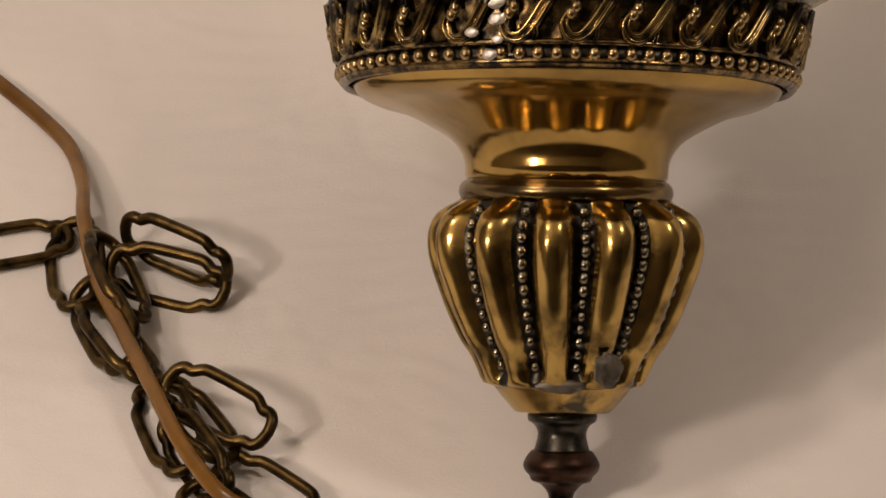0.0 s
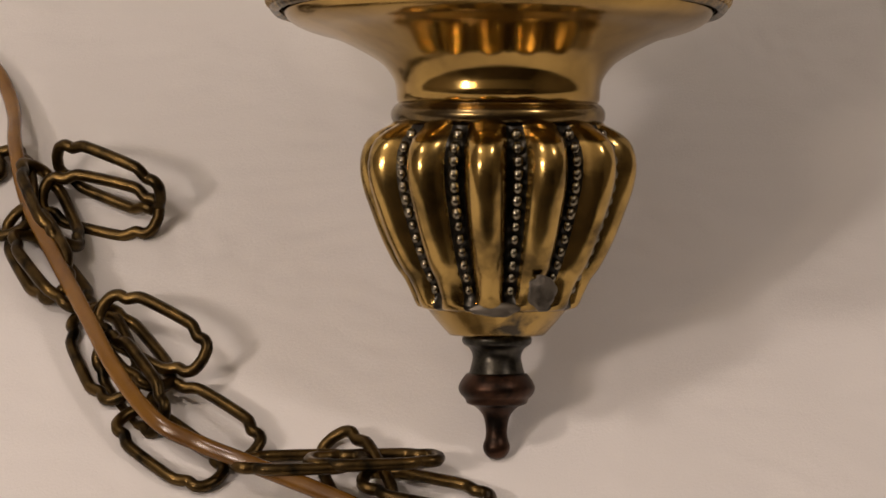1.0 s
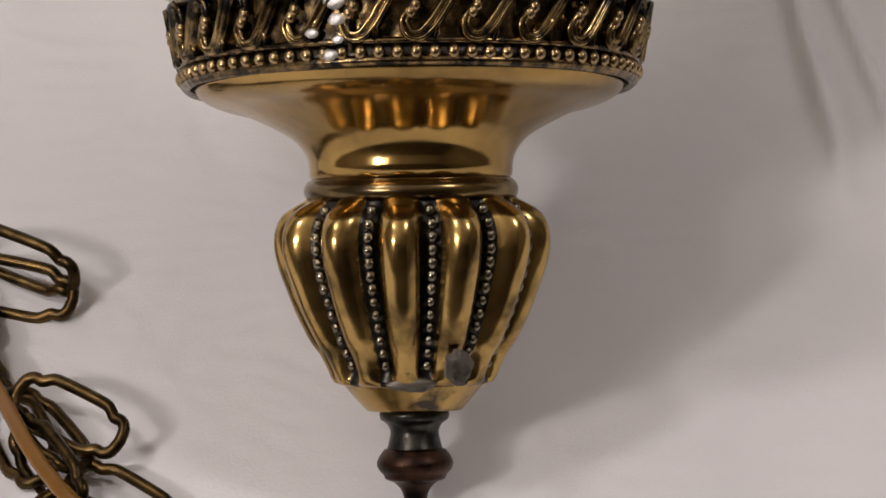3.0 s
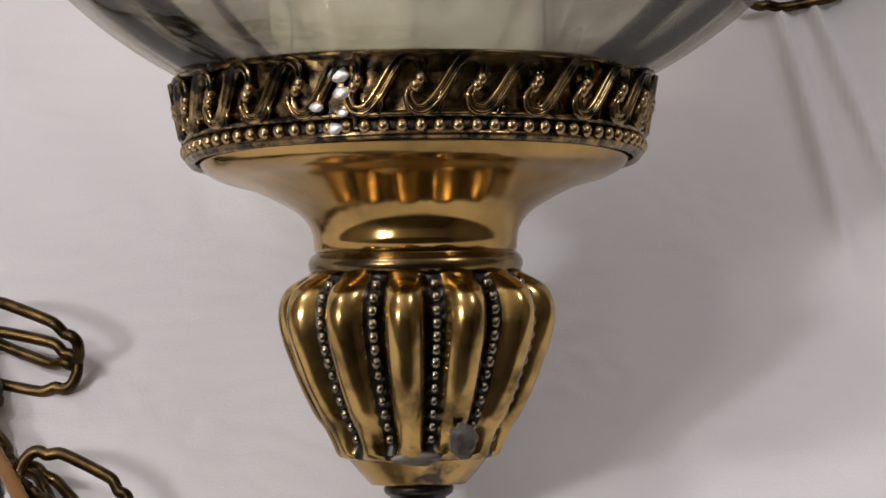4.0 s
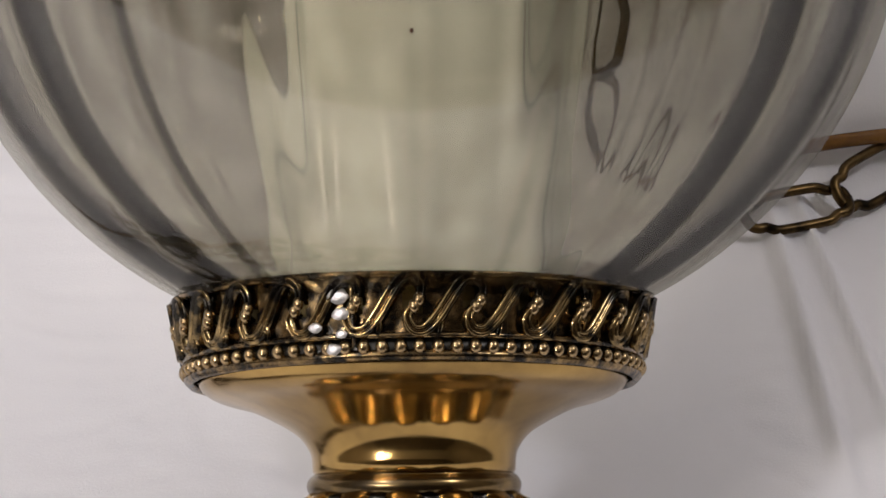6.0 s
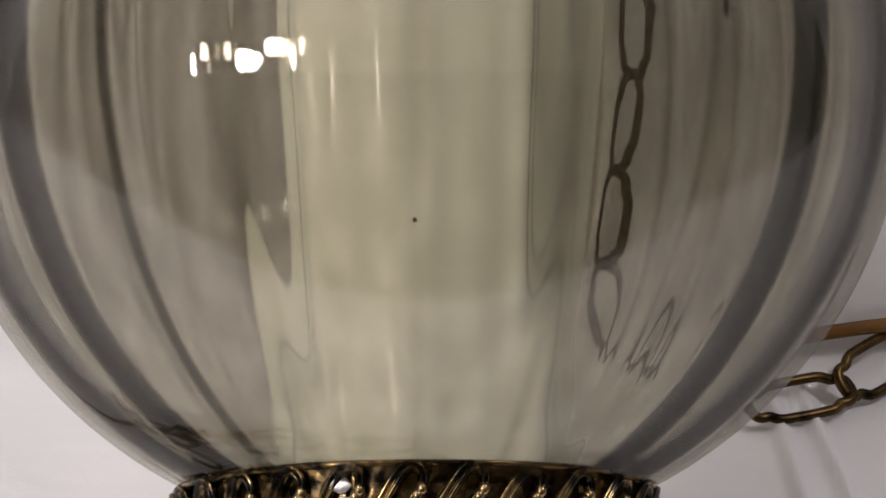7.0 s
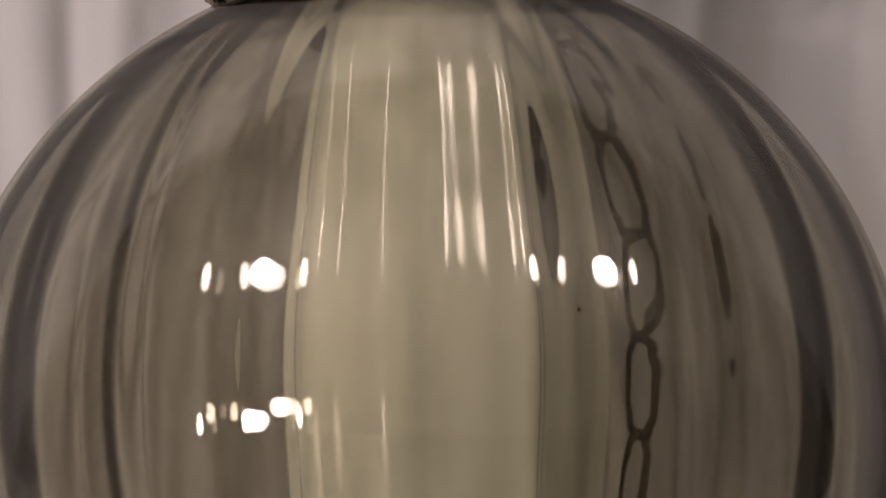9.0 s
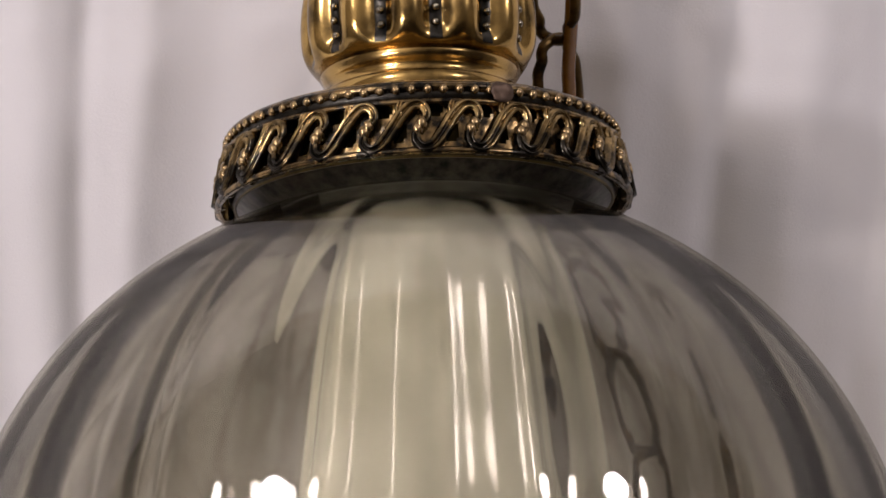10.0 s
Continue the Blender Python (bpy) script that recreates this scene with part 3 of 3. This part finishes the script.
def chain(label, rows):
    ob = tagged(new("brass_chain"), label, "chain", "lamp chain")
    ob.location = rows[0][:3]
    base = Matrix.Translation(ob.location).inverted()
    for x, y, z, heading, rise, roll in rows:
        piece = part("link", LINK, None, ob)
        piece.matrix_basis = base @ pose(x, y, z, 0, 0, heading) @ pose(0, 0, 0, 0, -rise) @ pose(0, 0, 0, roll)
    return ob


# each link: its middle, heading, rise and roll
chain("antique brass swag chain piled on the white sheet", [
    (-0.1102, 0.0923, 0.4545, -17.2, 0.0, 35),
    (-0.1080, 0.0985, 0.4595, -29.6, 0.0, 82),
    (-0.1365, 0.0978, 0.4540, -82.2, 0.0, 20),
    (-0.1557, 0.1056, 0.4530, 15.8, 0.0, 0),
    (-0.1219, 0.0655, 0.4545, -58.4, 0.0, -30),
    (-0.0929, 0.0362, 0.4600, -35.5, 0.0, 30),
    (-0.1261, 0.0713, 0.4560, -65.5, 0.0, 40),
    (-0.1238, 0.0887, 0.4580, -69.5, 0.0, -40),
    (-0.0981, 0.0218, 0.4550, -59.9, -0.0, 60),
    (-0.1061, 0.0352, 0.4530, -69.4, 0.0, 20),
    (-0.0990, 0.0343, 0.4565, -57.6, -0.0, -20),
    (-0.0776, 0.0091, 0.4540, -39.7, 0.0, 10),
    (-0.0868, 0.0006, 0.4525, -43.4, 0.0, 0),
    (-0.0520, -0.0083, 0.4570, 2.6, -0.0, -32),
    (-0.0326, -0.0080, 0.4580, 2.8, 0.0, -36),
    (-0.0368, -0.0111, 0.4530, -67.6, 0.0, 30),
    (-0.0187, -0.0161, 0.4550, -13.6, 0.0, -20),
])
chain("antique brass chain end lying by the sheet crease", [
    (0.1243, 0.2580, 0.4570, 16.6, 0.0, 10),
    (0.1509, 0.2739, 0.4580, 40.6, 0.0, 40),
    (0.1776, 0.2952, 0.4550, 22.3, 0.0, 0),
])
chain("antique brass chain hanging down behind the lamp", [
    (0.0338, 0.3029, 0.7728, -67.6, -84.6, 60),
    (0.0362, 0.3000, 0.7389, -39.5, -82.2, 10),
    (0.0409, 0.2971, 0.7066, -24.9, -78.2, 105),
    (0.0493, 0.2944, 0.6758, -13.7, -69.7, 40),
    (0.0604, 0.2917, 0.6444, -14.2, -70.4, 115),
    (0.0681, 0.2888, 0.6113, -35.2, -81.4, 15),
    (0.0698, 0.2858, 0.5772, -104.8, -84.8, 25),
    (0.0676, 0.2829, 0.5433, -140.2, -82.2, 270),
    (0.0640, 0.2799, 0.5094, -140.4, -82.2, 350),
    (0.0665, 0.2769, 0.4756, -18.6, -74.7, 30),
    (0.0778, 0.2742, 0.4442, -10.5, -64.3, 115),
])


def cord(label, points):
    tagged(part("lamp_cord", sweep(curve_through(points, 8), 0.0019, 16, False, 0.22), CORD), label, "cord", "lamp cord")


cord("brown gold plastic lamp cord woven through a chain", [
    (-0.1793, 0.1910, 0.4520),
    (-0.1645, 0.1761, 0.4520),
    (-0.1516, 0.1617, 0.4522),
    (-0.1423, 0.1482, 0.4530),
    (-0.1370, 0.1300, 0.4560),
    (-0.1351, 0.1111, 0.4600),
    (-0.1301, 0.0886, 0.4590),
    (-0.1207, 0.0648, 0.4600),
    (-0.1099, 0.0384, 0.4620),
    (-0.1014, 0.0191, 0.4620),
    (-0.0901, 0.0013, 0.4620),
    (-0.0781, -0.0051, 0.4600),
    (-0.0675, -0.0106, 0.4600),
    (-0.0527, -0.0164, 0.4580),
    (-0.0379, -0.0226, 0.4560),
    (-0.0173, -0.0330, 0.4520),
])
cord("brown gold plastic lamp cord lying along the crease", [
    (0.1123, 0.2815, 0.4589),
    (0.1317, 0.2819, 0.4638),
    (0.1544, 0.2822, 0.4674),
    (0.1870, 0.2825, 0.4705),
])
cord("brown gold plastic lamp cord hanging beside the chain", [
    (0.0386, 0.3014, 0.7897),
    (0.0391, 0.2997, 0.7697),
    (0.0386, 0.2979, 0.7494),
    (0.0383, 0.2964, 0.7323),
    (0.0294, 0.2930, 0.6940),
    (0.0115, 0.2889, 0.6473),
    (0.0028, 0.2841, 0.5918),
    (0.0008, 0.2773, 0.5141),
    (0.0053, 0.2719, 0.4526),
])
